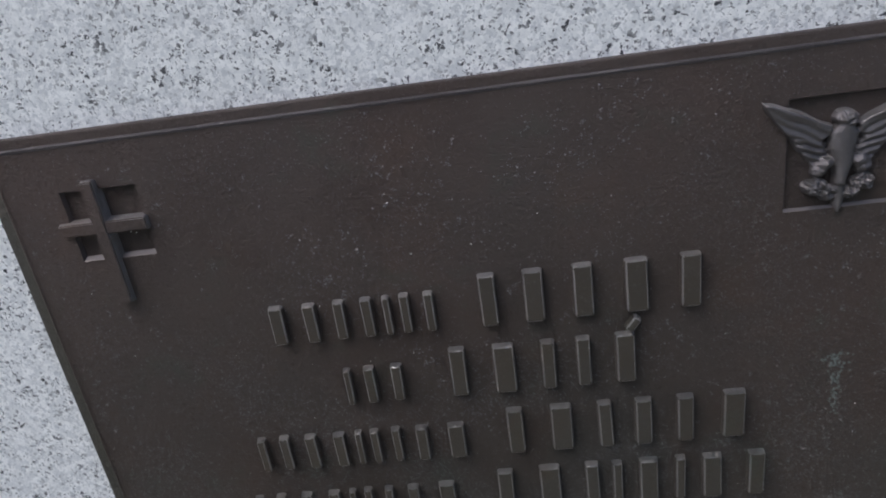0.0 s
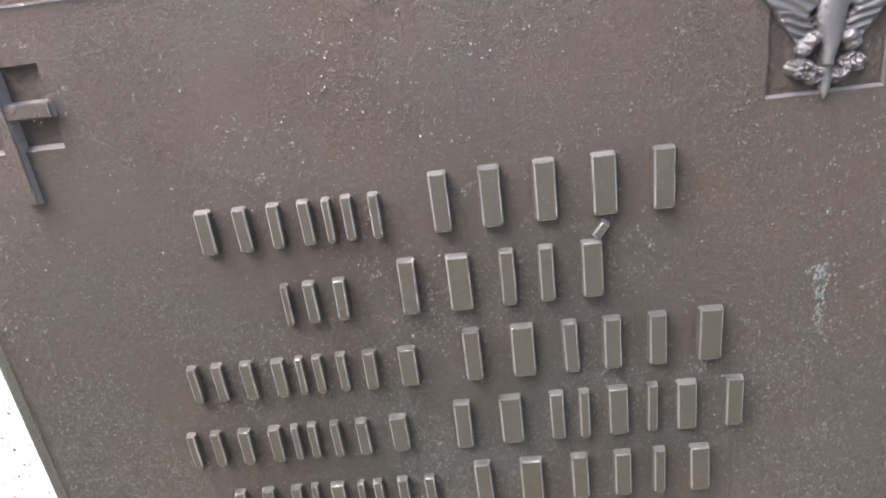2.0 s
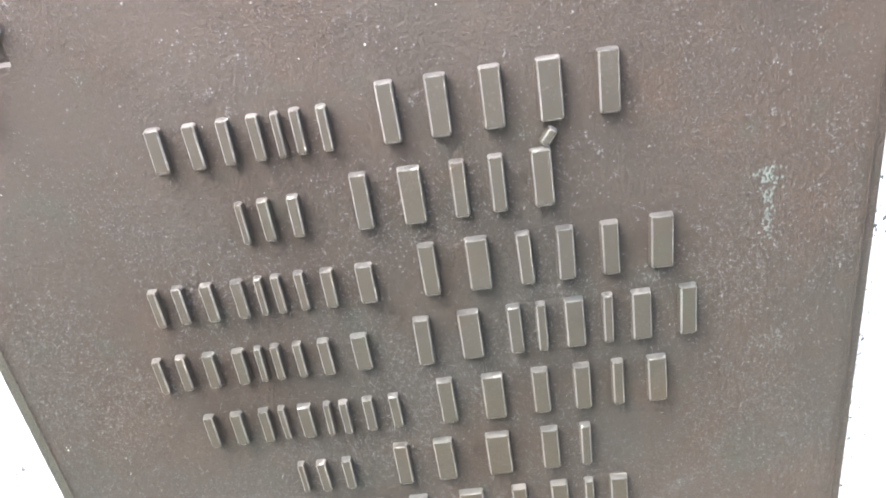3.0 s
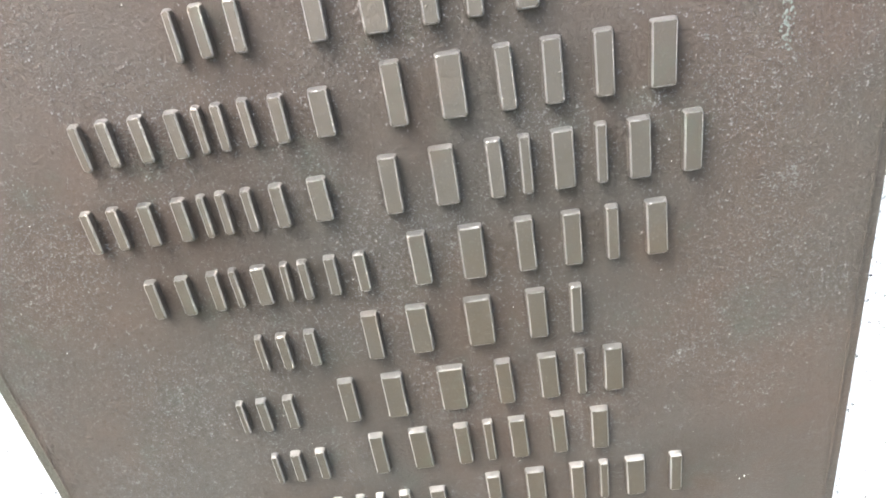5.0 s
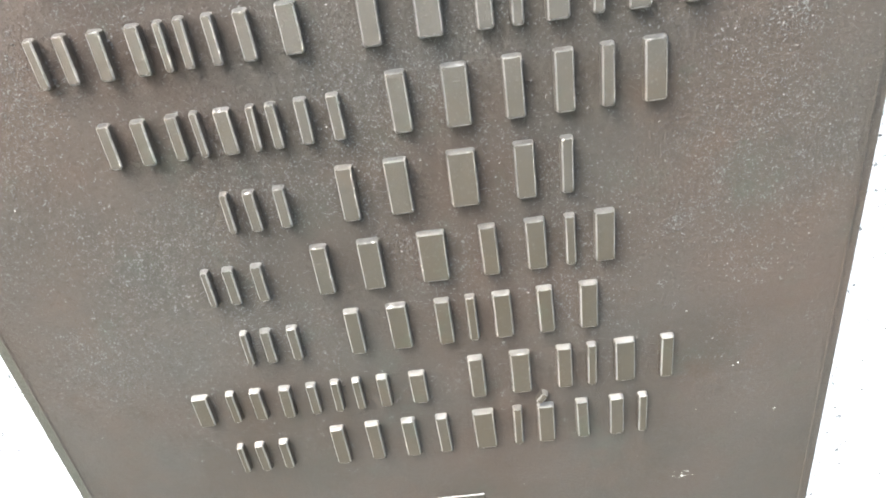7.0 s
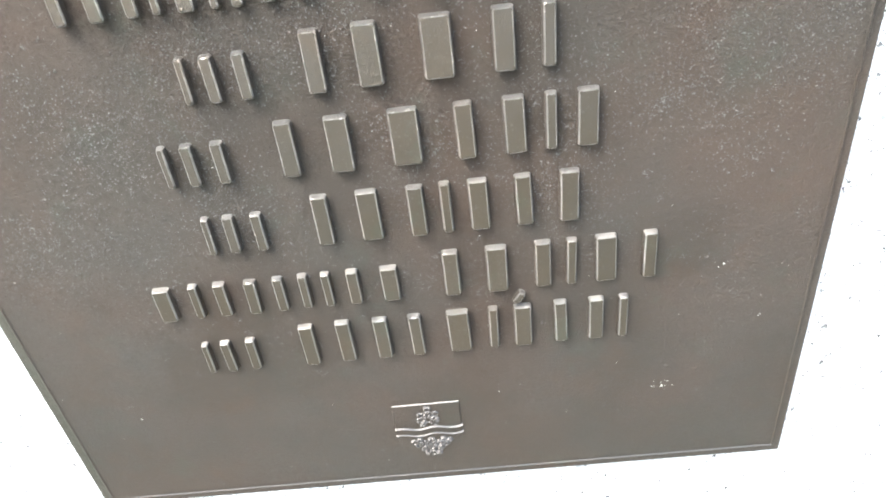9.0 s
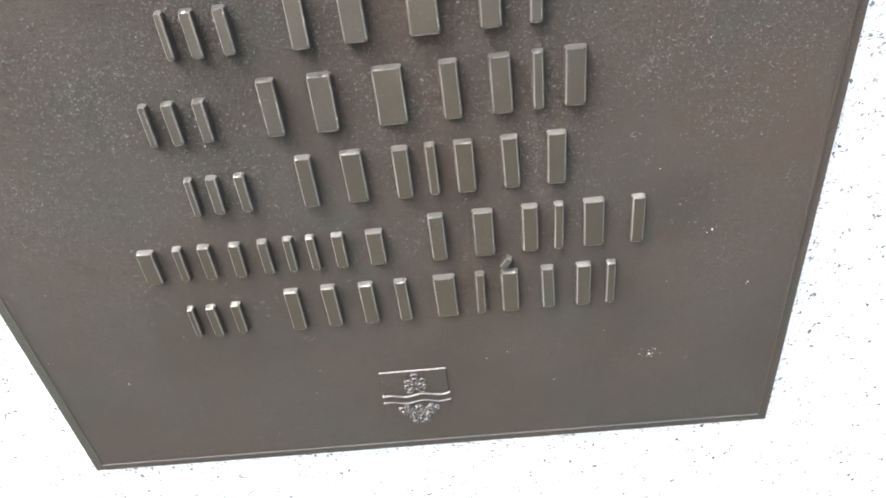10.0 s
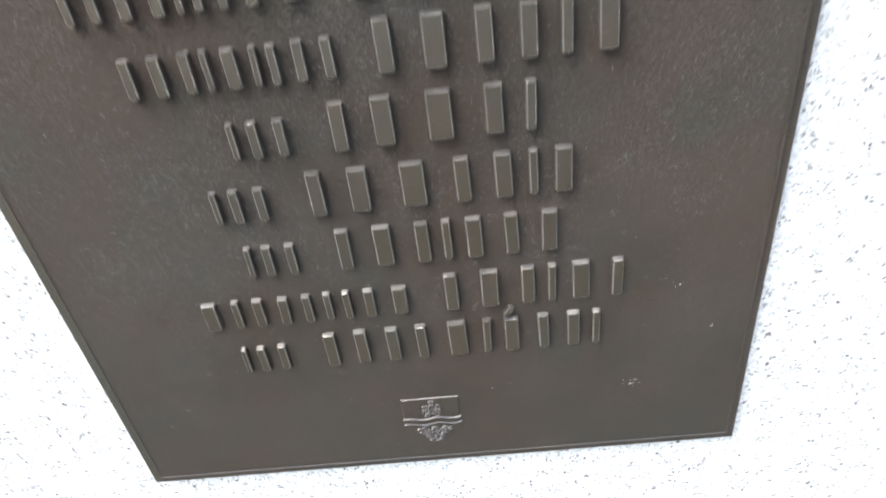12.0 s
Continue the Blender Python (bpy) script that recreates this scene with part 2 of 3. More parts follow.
def plaque_body():
    """Rectangular plate with a bevelled border, a thin bead inside it, and two square recesses."""
    bm = bmesh.new()
    # Border profile: distance in from the edge, and y.
    profile = [(0.0, PLAQUE_T), (0.0, 0.0016), (0.0005, 0.0008), (0.0012, 0.0006), (0.0054, 0.0006), (0.0058, -0.0001), (0.0063, -0.0005), (0.0068, -0.0005), (0.0073, -0.0001), (0.0078, 0.0), (0.0092, 0.0)]
    rings = []
    for d, y in profile:
        # The border is a little wider along the left-hand side and the foot.
        left, foot = d - 0.0024 * (1 - d / 0.0092), d - 0.0010 * (1 - d / 0.0092)
        corners = ((left, foot), (PLAQUE_W - d, foot), (PLAQUE_W - d, PLAQUE_H - d), (left, PLAQUE_H - d))
        rings.append([bm.verts.new(spot(x, z, y)) for x, z in corners])
    for n, (a, b) in enumerate(zip(rings, rings[1:])):
        for k in range(4):
            # The bead is lighter along the head and the foot, as painted light; one outer rim has greened.
            bm.faces.new((a[k], a[(k + 1) % 4], b[(k + 1) % 4], b[k])).material_index = 2 if 4 <= n <= 8 and k in (0, 2) else 3 if n < 4 and k == 3 else 0
    bm.faces.new(rings[0][::-1])
    d = profile[-1][0]
    pockets = (CROSS_POCKET, EMBLEM_POCKET)
    xs = sorted({d, PLAQUE_W - d, *(v for q in pockets for v in q[:2])})
    zs = sorted({d, PLAQUE_H - d, *(v for q in pockets for v in q[2:4])})
    grid = {(x, z): bm.verts.new(spot(x, z)) for x in xs for z in zs}
    for x0, x1 in zip(xs, xs[1:]):
        for z0, z1 in zip(zs, zs[1:]):
            cx, cz = (x0 + x1) / 2, (z0 + z1) / 2
            if not any(q[0] < cx < q[1] and q[2] < cz < q[3] for q in pockets):
                bm.faces.new([grid[k] for k in ((x0, z0), (x1, z0), (x1, z1), (x0, z1))])
    for x0, x1, z0, z1, deep in pockets:
        draft, sill = 0.0010, 0.75 * deep
        ring = [(x0, z0), (x1, z0), (x1, z1), (x0, z1)]
        low = [(x0 + draft, z0 + sill), (x1 - draft, z0 + sill), (x1 - draft, z1 - draft), (x0 + draft, z1 - draft)]
        top = [bm.verts.new(spot(*c)) for c in ring]
        bottom = [bm.verts.new(spot(*c, deep)) for c in low]
        for k in range(4):
            # Recess walls are lighter bronze: the light on the sill is in the colour.
            bm.faces.new((top[k], top[(k + 1) % 4], bottom[(k + 1) % 4], bottom[k])).material_index = 1
        bm.faces.new(bottom)
    bmesh.ops.remove_doubles(bm, verts=bm.verts, dist=1e-6)
    bmesh.ops.recalc_face_normals(bm, faces=bm.faces)
    bm.transform(TO_PLAQUE)
    plate = part("plate", bm, BRONZE, plaque, "dark brown sand-cast bronze plate with a beaded border")
    plate.data.materials.append(BRONZE_RELIEF)
    plate.data.materials.append(BRONZE_BEAD)
    plate.data.materials.append(BRONZE_GREEN)


plaque_body()


# ---- raised bars in ten rows ----
RISE = 0.0042
bar_meshes = {}


def bar_mesh(w, h):
    """A plain raised bar with sloping sides and soft edges; its foot is sunk a little into the plate."""
    key = (round(w, 4), round(h, 4))
    if key not in bar_meshes:
        bm = bmesh.new()
        rings = []
        for out, y in ((0.0011, 0.0010), (0.0002, 0.0010 - RISE), (0.0, 0.0006 - RISE), (-0.0003, 0.0002 - RISE), (-0.0007, -RISE)):
            r, ring = 0.0016 + out * 0.5, []
            for turn, sx, sz in ((0, 1, 1), (90, -1, 1), (180, -1, -1), (270, 1, -1)):
                cx, cz = sx * (key[0] / 2 + out - r), sz * (key[1] / 2 + out - r)
                for step in range(4):
                    ang = radians(turn + 30 * step)
                    ring.append(bm.verts.new((cx + r * math.cos(ang), y, cz + r * math.sin(ang))))
            rings.append(ring)
        for a, b in zip(rings, rings[1:]):
            for k in range(16):
                bm.faces.new((a[k], b[k], b[(k + 1) % 16], a[(k + 1) % 16]))
        bm.faces.new(rings[-1][::-1])
        bmesh.ops.recalc_face_normals(bm, faces=bm.faces)
        if sum(f.normal.y for f in bm.faces) > 0:
            bmesh.ops.reverse_faces(bm, faces=bm.faces)
        # Arrises are polished bright by rubbing, the front has a thin olive patina. Tops lighter, flanks darker:
        # painted light and shade.
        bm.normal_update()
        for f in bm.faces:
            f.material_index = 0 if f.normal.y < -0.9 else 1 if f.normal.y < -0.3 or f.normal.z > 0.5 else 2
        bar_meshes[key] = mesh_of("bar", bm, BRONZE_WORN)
        bar_meshes[key].materials.append(BRONZE_EDGE_LIT)
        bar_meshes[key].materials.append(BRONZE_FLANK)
    return bar_meshes[key]


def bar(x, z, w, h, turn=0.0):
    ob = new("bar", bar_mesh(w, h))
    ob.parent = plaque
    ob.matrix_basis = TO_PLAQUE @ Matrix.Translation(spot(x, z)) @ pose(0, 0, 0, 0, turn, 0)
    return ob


uneven = random.Random(21)


def row_of_bars(x0, x1, foot, h, widths, gap, stroke):
    """Upright bars of uneven width, evenly set apart."""
    unit = (x1 - x0 - gap * (len(widths) - 1)) / sum(widths)
    x = x0
    for w in widths:
        thick = max(stroke, w * unit * 0.41) if w > 2 else stroke
        bar(x + w * unit / 2, foot + h / 2 + uneven.gauss(0, 0.0002), thick, h, uneven.gauss(0, 0.5))
        x += w * unit + gap


TALL, LOW = 0.0312, 0.0236
SHORT_ROWS = (
    (0.1334, 0.2385, (8, 7, 6, 6, 2, 5, 5)),
    (0.1724, 0.2135, (4, 7, 7)),
    (0.1062, 0.2480, (5, 6, 7, 7, 2, 5, 5, 7, 10)),
    (0.0933, 0.2365, (5, 6, 7, 7, 2, 5, 5, 7, 10)),
    (0.1111, 0.2450, (6, 7, 6, 2, 8, 2, 5, 6, 6)),
    (0.1637, 0.2055, (4, 7, 7)),
    (0.1386, 0.1805, (4, 7, 7)),
    (0.1488, 0.1900, (4, 7, 7)),
    (0.0990, 0.2650, (10, 5, 7, 7, 6, 5, 5, 7, 10)),
    (0.1208, 0.1620, (4, 7, 7)),
)
LONG_ROWS = (
    (0.2560, 0.3908, (6, 7, 7, 8, 7)),
    (0.2333, 0.3540, (6, 8, 5, 5, 7)),
    (0.2628, 0.4180, (6, 8, 5, 6, 6, 8)),
    (0.2523, 0.4290, (6, 8, 5, 2, 7, 2, 7, 6)),
    (0.2597, 0.4130, (6, 8, 6, 6, 4, 7)),
    (0.2244, 0.3614, (6, 8, 10, 7, 4)),
    (0.2003, 0.3865, (6, 8, 10, 6, 7, 2, 7)),
    (0.2106, 0.3758, (6, 8, 6, 2, 7, 6, 7)),
    (0.2807, 0.4204, (6, 8, 6, 2, 8, 5)),
    (0.1825, 0.4006, (6, 6, 6, 5, 9, 2, 7, 5, 6, 2)),
)
for k, (short, long) in enumerate(zip(SHORT_ROWS, LONG_ROWS)):
    foot = 0.5408 - 0.04567 * k
    row_of_bars(short[0], short[1], foot + 0.0006, LOW, short[2], 0.0024, 0.0037)
    row_of_bars(long[0], long[1], foot, TALL, long[2], 0.0030, 0.0052)
# Two small slanting bars above the second and the last row.
bar(0.3465, 0.5325, 0.0045, 0.0090, 38)
bar(0.3315, 0.1678, 0.0042, 0.0080, 38)


# ---- relief, as heights over the plate's face ----
def relief(name, x0, x1, z0, z1, step, height, base, mat, worn_or_lit, lit_above, label):
    """A mesh over a fine grid; height() and base() give metres over the face. What lies under the base is left out.
    Slopes that face up past the given limit take a lighter bronze as painted light."""
    nx, nz = int((x1 - x0) / step) + 1, int((z1 - z0) / step) + 1
    gx, gz = np.meshgrid(x0 + step * np.arange(nx), z0 + step * np.arange(nz))
    h, low = height(gx, gz), base(gx, gz)
    shown = h > low
    h = np.maximum(h, low - 0.0006)
    index = -np.ones(gx.shape, int)
    near = shown.copy()
    near[1:] |= shown[:-1]
    near[:-1] |= shown[1:]
    side = near.copy()
    side[:, 1:] |= near[:, :-1]
    side[:, :-1] |= near[:, 1:]
    index[side] = np.arange(side.sum())
    verts = [tuple(TO_PLAQUE @ spot(x, z, -y)) for x, z, y in zip(gx[side], gz[side], h[side])]
    faces = []
    for j in range(nz - 1):
        for i in range(nx - 1):
            q = (index[j, i], index[j, i + 1], index[j + 1, i + 1], index[j + 1, i])
            if min(q) >= 0:
                faces.append([int(v) for v in q])
    me = bpy.data.meshes.new(name)
    me.from_pydata(verts, [], faces)
    me.materials.append(mat)
    me.materials.append(worn_or_lit)
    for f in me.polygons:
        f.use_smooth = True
        f.material_index = 1 if f.normal.z > lit_above else 0
    ob = new(name, me)
    ob.parent = plaque
    return tagged(ob, label)


def dome(x, z, cx, cz, r, top, squash=1.0):
    """A rounded lump."""
    d = np.sqrt(((x - cx) / r) ** 2 + ((z - cz) / (r * squash)) ** 2)
    return np.where(d < 1, top * np.sqrt(np.clip(1 - d * d, 0, 1)), -9.0)


def inside(x, z, corners):
    """Distance inside a convex outline that runs counter-clockwise."""
    best = np.full(x.shape, 1e3)
    for (ax, az), (bx, bz) in zip(corners, corners[1:] + corners[:1]):
        ln = math.hypot(bx - ax, bz - az)
        best = np.minimum(best, ((bx - ax) * (z - az) - (bz - az) * (x - ax)) / ln)
    return best


def emblem():
    """Spread wings over a tapering body, kept to plain rounded shapes."""
    cx, cz = 0.4535, 0.6200

    def height(gx, gz):
        x, z = (gx - cx) * 1000, (gz - cz) * 1000
        x, z = x + 0.4 * np.sin(z * 0.35 + 1), z + 0.4 * np.sin(x * 0.4)
        h = np.full(x.shape, -9.0)
        a = -np.abs(x)  # both sides alike
        upper = inside(a, z, [(-41.5, 29), (-39.5, 24.5), (-28.5, 10.3), (-14, 4.5), (-6.6, 8), (-5.6, 13), (-6.4, 17), (-9, 19.6), (-17, 22.0), (-27.5, 25.4), (-39.5, 32.0), (-41.2, 31.2)])
        ridge = np.interp(a, [-41, -27, -17, -7], [29.5, 22.5, 19, 16])
        roll = 1.9 + 2.0 * np.exp(-((z - ridge) / 3.2) ** 2)
        lines = 0.42 * np.sin((a * 0.5 + z * 0.86) * 1.5)
        h = np.maximum(h, np.where(upper > 0, np.minimum(roll + lines * (z < ridge - 4), upper * 2.2 + 0.3), -9))
        for k, (px, pz, qx, qz) in enumerate(((-28, 10.5, -9, 3), (-25, 6.0, -8, -0.5), (-21.5, 1.5, -7, -3.5), (-18, -3, -7, -6.5))):
            quill = inside(a, z, [(px, pz), (px + 4, pz - 6), (qx, qz - 2), (qx + 1, qz + 5)])
            h = np.maximum(h, np.where(quill > 0, np.minimum(1.6 - 0.75 * k + 0.75 * np.sin(a * 0.5 + z * 1.6), quill * 1.6 - 1.6), -9))
        half = np.interp(z, [-33, -30, -14, 4, 9, 13], [1.2, 3.0, 3.4, 7.2, 7.4, 4.0])
        trunk = np.where((np.abs(x) < half) & (z > -34) & (z < 15), 4.6 * np.sqrt(np.clip(1 - (x / half) ** 2, 0, 1)) - 0.6, -9)
        h = np.maximum(h, trunk - 2.2 * (z < -18))
        rough = np.vectorize(lambda px, pz, s: noise.noise((px / s, pz / s, 3.7)))
        curl = 2.4 * rough(x, z, 1.7)
        h = np.maximum(h, dome(x, z, 0.6, 16.2, 6.2, 4.8, 0.78) + 0.9 * curl)
        knot = 2.8 * rough(x, z, 1.7)
        h = np.maximum(h, dome(a, z, -11.8, -18.6, 7.2, 3.6, 0.68) - 1.2 + 1.5 * knot)
        h = np.maximum(h, dome(a, z, -6.2, -22.5, 4.4, 3.4, 1.1) - 1.2 + 1.3 * knot)
        for lx, lz, r, top in ((-8.4, -6.2, 4.6, 5.6), (-10.6, -9.6, 4.6, 4.8)):
            h = np.maximum(h, dome(a, z, lx, lz, r, top, 0.9) - 2.0 + 0.45 * knot)
        h = np.where(h > -5, h, -4.6)
        for _ in range(2):  # worn soft by casting
            h = (h + np.roll(h, 1, 0) + np.roll(h, -1, 0) + np.roll(h, 1, 1) + np.roll(h, -1, 1)) / 5
        return h / 1000

    x0, x1, z0, z1, deep = EMBLEM_POCKET
    base = lambda x, z: np.where((x > x0) & (x < x1) & (z > z0) & (z < z1), -deep, 0.0)  # noqa: E731
    # Light on the upper wing slopes is painted with the brightest bronze.
    relief("winged_emblem", cx - 0.043, cx + 0.043, cz - 0.036, cz + 0.034, 0.0004, height, base, BRONZE_RELIEF, BRONZE_EDGE_LIT, 0.72, "raised winged emblem in a square recess")


def shield():
    """A low shield with a wavy band across it and a rosette above and below."""
    cx = 0.2612

    def height(gx, gz):
        x, z = (gx - cx) * 1000, gz * 1000
        half = 24.2 * np.sqrt(np.clip(1 - np.clip((50 - z) / 27.5, 0, 1) ** 2.2, 0, 1))
        rim = np.minimum(half - np.abs(x), 81.0 - z)
        h = np.where(rim > 0, np.minimum(1.0 - 0.8 * np.clip((52 - z) / 14, 0, 1), rim * 1.6), -9)
        wave = 1.1 * np.sin(x * 2 * np.pi / 25 + 0.4)
        for mid, top in ((56.8, 2.3), (49.9, 1.9)):
            d = np.abs(z - mid - wave)
            h = np.where((np.abs(x) < 24.8) & (d < 0.9), np.maximum(h, top - d * 0.9), h)
        crimp = np.vectorize(lambda px, pz: noise.noise((px / 0.95, pz / 0.95, 8.1)))(x, z)
        # A tapering tuft of small curls over the band, and a wider one hanging under it.
        tuft = [(0, 76.5, 3.0), (0, 71.5, 3.4), (0, 65.5, 4.0)] + [(s * px, pz, r) for s in (-1, 1) for px, pz, r in ((5.4, 70.6, 3.0), (3.4, 66.5, 3.0), (6.4, 65.6, 2.6), (4.0, 61.6, 3.2))]
        hanging = [(0, 43.5, 3.6), (0, 37.5, 4.0), (0, 30.5, 3.4)] + [(s * px, pz, r) for s in (-1, 1) for px, pz, r in ((13.2, 42.6, 2.8), (8.8, 44.2, 3.0), (10.0, 39.2, 3.0), (5.6, 40.4, 3.2), (5.8, 34.6, 3.0), (4.4, 29.6, 2.4))]
        for curls, low, high in ((tuft, 58.5, 80.2), (hanging, 20.0, 48.6)):
            for px, pz, r in curls:
                lump = dome(x, z, px + 0.6, pz, r, 2.3) + 1.5 * crimp
                dip = dome(x, z, px + 0.6, pz - 0.3, r * 0.5, 1.7)
                lump = np.where(dip > 0, lump - dip, lump)
                h = np.maximum(h, np.where((z > low) & (z < high), lump, -9))
        return h / 1000

    # Highlights on the shield's upward slopes are painted with the lighter relief bronze.
    relief("shield", cx - 0.0256, cx + 0.0256, 0.0220, 0.0818, 0.00032, height, lambda x, z: np.zeros(x.shape), BRONZE, BRONZE_RELIEF, 0.40, "low relief shield with a wavy band and rosettes")


def cross():
    """A cross that rises from a square recess, its foot running out over the plate."""
    bm = bmesh.new()

    def block(x0, x1, z0, z1, front):
        made = bmesh.ops.create_cube(bm, size=1)["verts"]
        for v in made:
            out = 0.0016 if v.co.y > 0 else 0.0
            v.co = spot(x0 - out if v.co.x < 0 else x1 + out, z0 - out if v.co.z < 0 else z1 + out, front if v.co.y < 0 else 0.0050)
        edges = {e for v in made for e in v.link_edges}
        bmesh.ops.bevel(bm, geom=list(edges), offset=0.0006, segments=2, affect="EDGES")

    block(0.0536, 0.0610, 0.5795, 0.6525, -0.0040)
    block(0.0330, 0.0840, 0.6225, 0.6295, -0.0036)
    bm.transform(TO_PLAQUE)
    bm.normal_update()
    # Sides take the bright bronze to paint in sky light on the upper faces.
    for f in bm.faces:
        f.material_index = 1 if -0.97 < f.normal.y else 0
    made = part("cross", bm, BRONZE, plaque, "raised cross in a square recess")
    made.data.materials.append(BRONZE_EDGE_LIT)


def casting_grain():
    """Tens of thousands of sharp grains that the sand mould left: an even dusting, and clumps and strings that stand out of it."""
    rng = np.random.default_rng(12)

    def cloud(x, z, low, high):
        total = np.zeros(len(x))
        for _ in range(14):
            turn, wave = rng.uniform(0, 6.283), rng.uniform(low, high)
            total += np.sin(wave * (x * math.cos(turn) + z * math.sin(turn)) + rng.uniform(0, 6.283)) / 14 ** 0.5
        return total

    def spread(count):
        return rng.uniform(0.010, PLAQUE_W - 0.010, count), rng.uniform(0.010, PLAQUE_H - 0.010, count)

    # The dusting is thickest between the middle rows and thin at the foot.
    x, z = spread(330000)
    likely = np.clip(0.40 + 0.45 * cloud(x, z, 14, 85), 0.02, 1.0) * np.interp(z, [0.0, 0.12, 0.22, 0.30, 0.46, 0.56, 0.68], [0.03, 0.07, 0.50, 0.85, 0.85, 0.50, 0.40])
    keep = rng.random(len(x)) < likely
    xs, zs, rs = [x[keep]], [z[keep]], [(0.00015 + 0.00033 * rng.random(keep.sum()) ** 2.5) * np.interp(z[keep], [0.15, 0.25, 0.48, 0.56], [0.9, 1.2, 1.2, 1.0])]
    # Clumps.
    cx, cz = spread(9500)
    likely = np.clip(0.35 + 0.5 * cloud(cx, cz, 30, 120), 0.0, 1.0) * np.interp(cz, [0.0, 0.12, 0.24, 0.40, 0.60, 0.68], [0.03, 0.07, 0.60, 0.45, 1.0, 0.8]) * np.where(cz > 0.52, np.interp(cx, [0.08, 0.16], [0.3, 1.0]), 1.0)
    keep = rng.random(len(cx)) < likely
    for px, pz in zip(cx[keep], cz[keep]):
        n, size, turn, thin = int(3 + 12 * rng.random() ** 2), rng.uniform(0.0008, 0.0026), rng.uniform(0, 3.14), rng.uniform(0.3, 1.0)
        u, v = rng.normal(0, size, n), rng.normal(0, size * thin, n)
        xs.append(px + u * math.cos(turn) - v * math.sin(turn))
        zs.append(pz + u * math.sin(turn) + v * math.cos(turn))
        rs.append((0.00018 + 0.00050 * rng.random(n) ** 2.5) * np.interp(pz, [0.3, 0.55], [0.95, 1.08]))
    # Rougher scars: middle, length, breadth, slope in degrees.
    for px, pz, long, wide, slope in SCARS:
        n = int(long * wide * 1.1e6)
        u, v = rng.normal(0, long / 2.5, n), rng.normal(0, wide / 2.5, n)
        c, d = math.cos(radians(slope)), math.sin(radians(slope))
        xs.append(px + u * c - v * d)
        zs.append(pz + u * d + v * c)
        rs.append(0.00020 + 0.00045 * rng.random(n) ** 2)
    x, z, r = np.concatenate(xs), np.concatenate(zs), np.concatenate(rs)
    keep = (x > 0.010) & (x < PLAQUE_W - 0.010) & (z > 0.010) & (z < PLAQUE_H - 0.010)
    for x0, x1, z0, z1, deep in (CROSS_POCKET, EMBLEM_POCKET):
        keep &= ~((x > x0 - 0.002) & (x < x1 + 0.002) & (z > z0 - 0.002) & (z < z1 + 0.002))
    x, z, r = x[keep], z[keep], r[keep]
    n, sides = len(x), 5
    turn = rng.uniform(0, 6.283, n)[:, None] + np.arange(sides) * 6.283 / sides
    reach = r[:, None] * rng.uniform(0.45, 1.6, (n, sides))
    high = r * rng.uniform(0.35, 1.1, n)
    # A ragged foot ring and a crown point off its middle.
    verts = np.zeros((n, sides + 1, 3))
    verts[:, :sides, 0] = x[:, None] + reach * np.cos(turn)
    verts[:, :sides, 2] = z[:, None] + reach * np.sin(turn)
    verts[:, :sides, 1] = 0.0001
    verts[:, sides] = np.stack([x + r * rng.uniform(-0.5, 0.5, n), -high, z + r * rng.uniform(-0.5, 0.5, n)], 1)
    verts += np.array([-PLAQUE_W / 2, 0, FOOT]) - np.array(plaque.location)
    cap = [(k, (k + 1) % sides, sides) for k in range(sides)]
    start = (np.arange(n) * (sides + 1))[:, None, None]
    faces = (np.array(cap)[None] + start).reshape(-1, 3).tolist()
    me = bpy.data.meshes.new("casting_grain")
    me.from_pydata(verts.reshape(-1, 3).tolist(), [], faces)
    me.materials.append(BRONZE_GRAIN)
    ob = new("casting_grain", me)
    ob.parent = plaque
    tagged(ob, "fine rough pimples of the sand casting", kind="stuff")


SCARS = ((0.4170, 0.2860, 0.026, 0.007, 32), (0.4000, 0.4440, 0.016, 0.010, 0), (0.4700, 0.3900, 0.024, 0.014, 30))
casting_grain()
emblem()
shield()
cross()


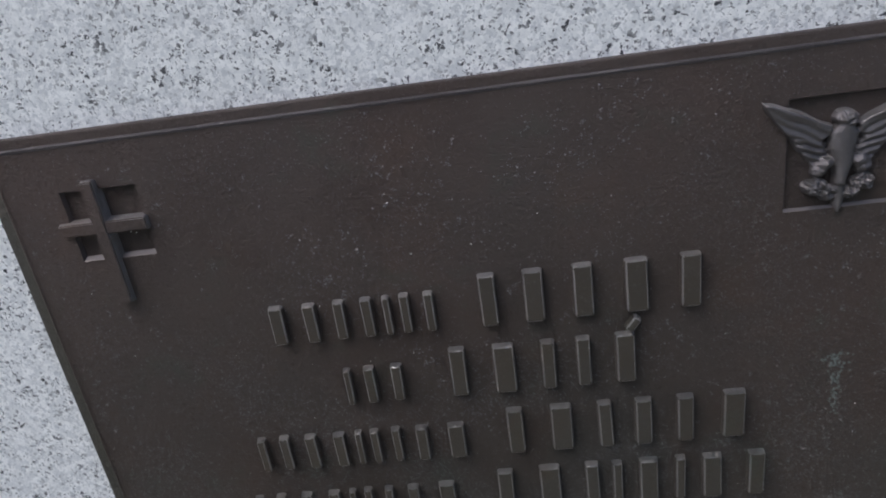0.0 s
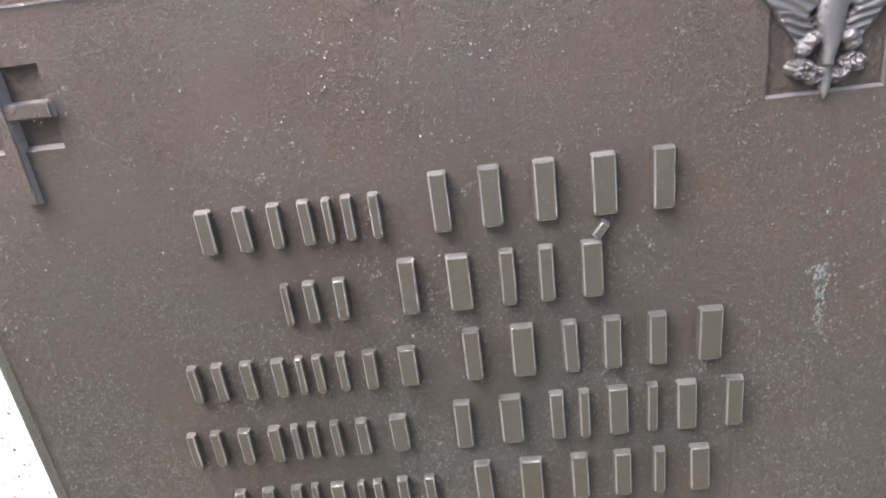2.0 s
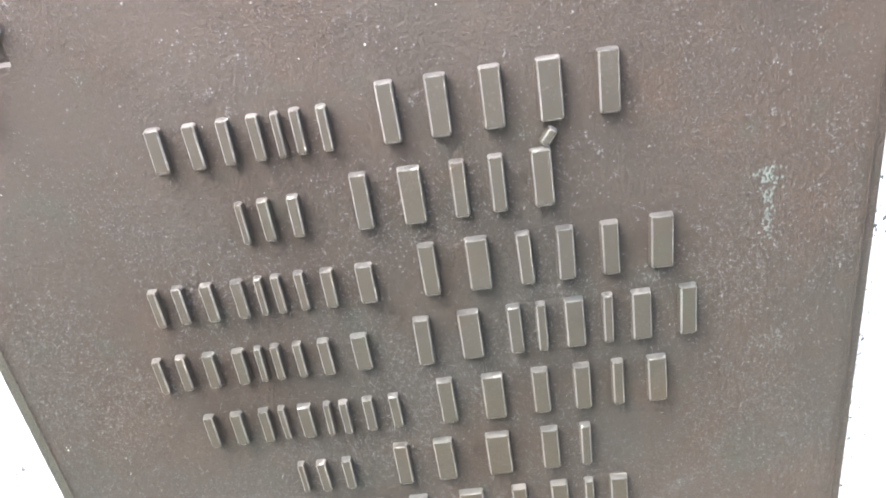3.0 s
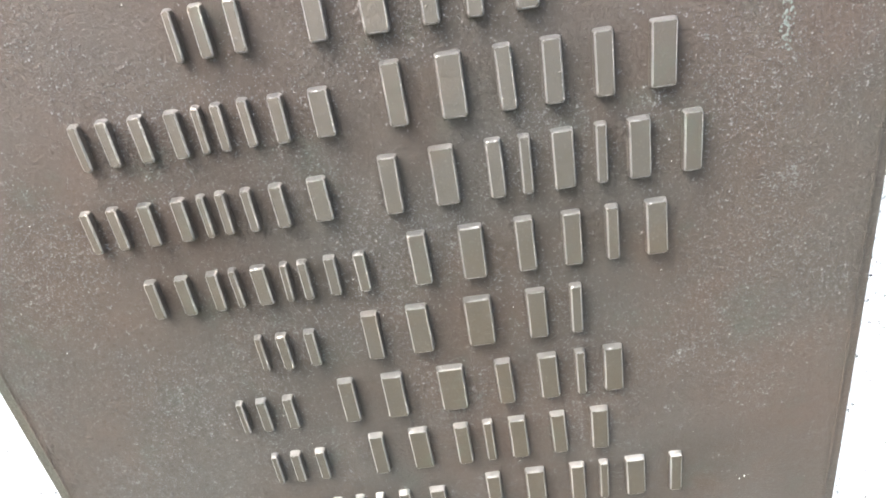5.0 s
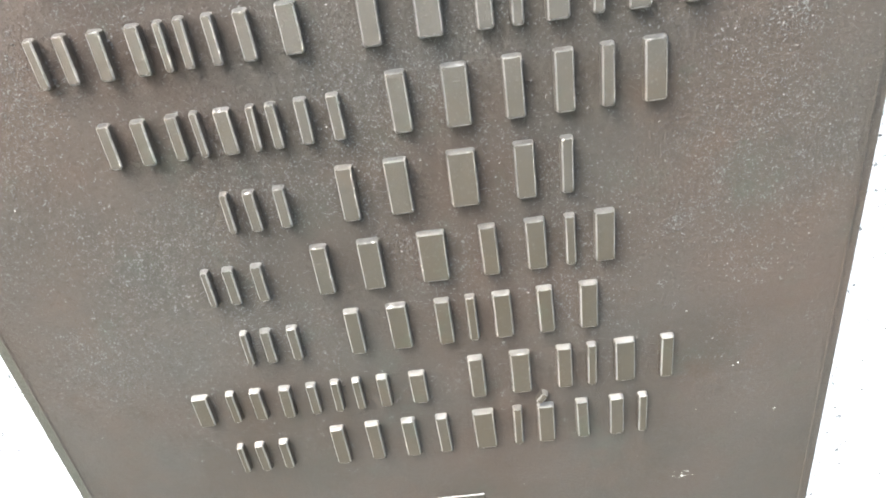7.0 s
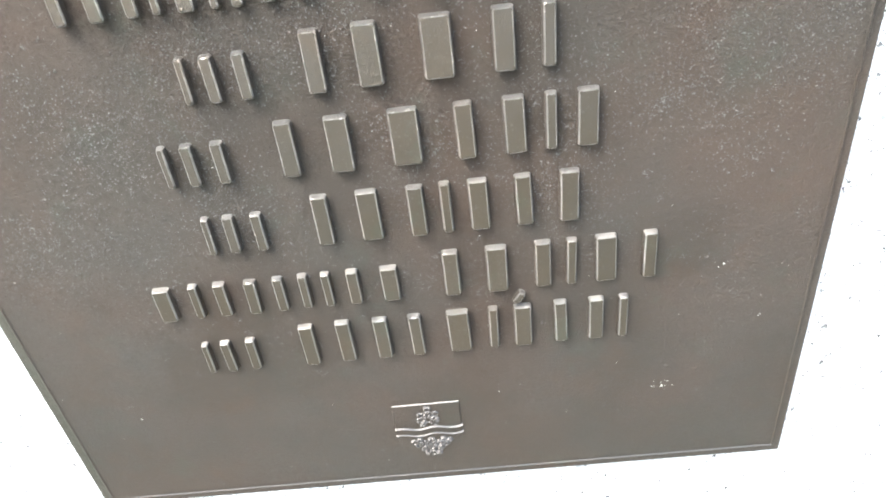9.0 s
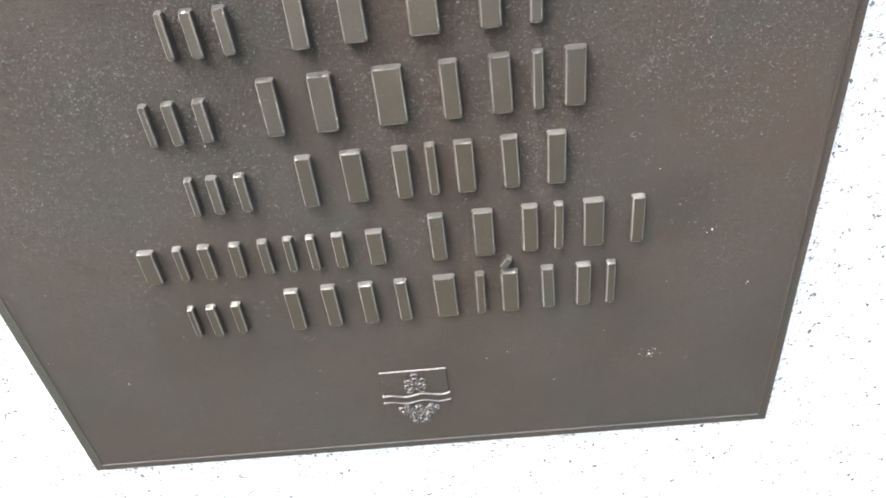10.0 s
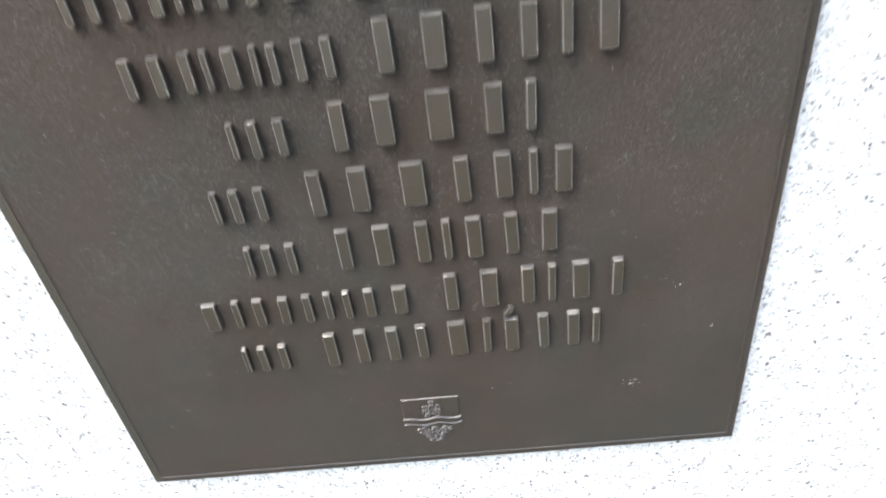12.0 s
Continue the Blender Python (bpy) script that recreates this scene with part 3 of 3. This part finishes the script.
# ---- verdigris and grit ----
def crust():
    """A thin pale green run of verdigris with a ragged outline."""
    rng = random.Random(4)
    bm = bmesh.new()
    for _ in range(150):
        down = rng.random() ** 1.3
        x = 0.4600 + rng.gauss(0, 0.0034 * (1 - 0.65 * down)) + 0.0018 * down
        z = 0.4985 - 0.042 * down + rng.gauss(0, 0.0015)
        r = rng.uniform(0.0004, 0.0015) * (1 - 0.4 * down)
        n = rng.randint(5, 8)
        turn = rng.random() * 6.3
        ring = [bm.verts.new(spot(x + r * rng.uniform(0.6, 1.2) * math.cos(turn + k * 6.283 / n), z + 1.3 * r * rng.uniform(0.6, 1.2) * math.sin(turn + k * 6.283 / n), 0.0001)) for k in range(n)]
        top = bm.verts.new(spot(x, z, -0.00025))
        for k in range(n):
            bm.faces.new((ring[k], ring[(k + 1) % n], top))
    bm.transform(TO_PLAQUE)
    part("verdigris", bm, VERDIGRIS, plaque, "pale green run of verdigris")


def grit():
    """Pale crumbs of lime and sand that cling to the plate."""
    rng = random.Random(9)
    bm = bmesh.new()

    def crumb(x, z, r):
        made = bmesh.ops.create_icosphere(bm, subdivisions=1, radius=r)["verts"]
        turn = rng.random() * 3.1
        for v in made:
            c = v.co * rng.uniform(0.7, 1.2)
            v.co = spot(x, z) + Vector((c.x * math.cos(turn) - c.z * math.sin(turn) * 0.6, c.y * 0.5, c.x * math.sin(turn) + c.z * math.cos(turn) * 0.6))

    for x, z, r in GRIT:
        crumb(x, z, r * 0.7)
        for _ in range(16 if r > 0.0015 else 2 if r > 0.001 else 0):
            crumb(x + rng.gauss(0, 0.0035), z + rng.gauss(0, 0.0035), r * rng.uniform(0.15, 0.4))
    for _ in range(70):
        crumb(rng.uniform(0.02, 0.5), rng.uniform(0.02, 0.66), rng.uniform(0.0002, 0.0005))
    bm.transform(TO_PLAQUE)
    tagged(part("grit", bm, GRIT_PALE, plaque, "scattered pale crumbs of grit"), kind="stuff")


GRIT = (
    (0.458, 0.177, 0.0012), (0.486, 0.134, 0.0009), (0.427, 0.078, 0.0016), (0.420, 0.078, 0.0008), (0.059, 0.090, 0.0011), (0.314, 0.086, 0.0008),
    (0.382, 0.132, 0.0009), (0.227, 0.025, 0.0006), (0.039, 0.072, 0.0005), (0.190, 0.066, 0.0006), (0.455, 0.175, 0.0008), (0.395, 0.103, 0.0006),
    (0.011, 0.115, 0.0005), (0.318, 0.412, 0.0008), (0.443, 0.295, 0.0006), (0.485, 0.133, 0.0007), (0.403, 0.345, 0.0006), (0.052, 0.342, 0.0009),
    (0.261, 0.591, 0.0009), (0.227, 0.589, 0.0007), (0.290, 0.414, 0.0008), (0.018, 0.367, 0.0012), (0.462, 0.553, 0.0007), (0.072, 0.621, 0.0009),
    (0.075, 0.620, 0.0007), (0.070, 0.622, 0.0006),
)
crust()
grit()
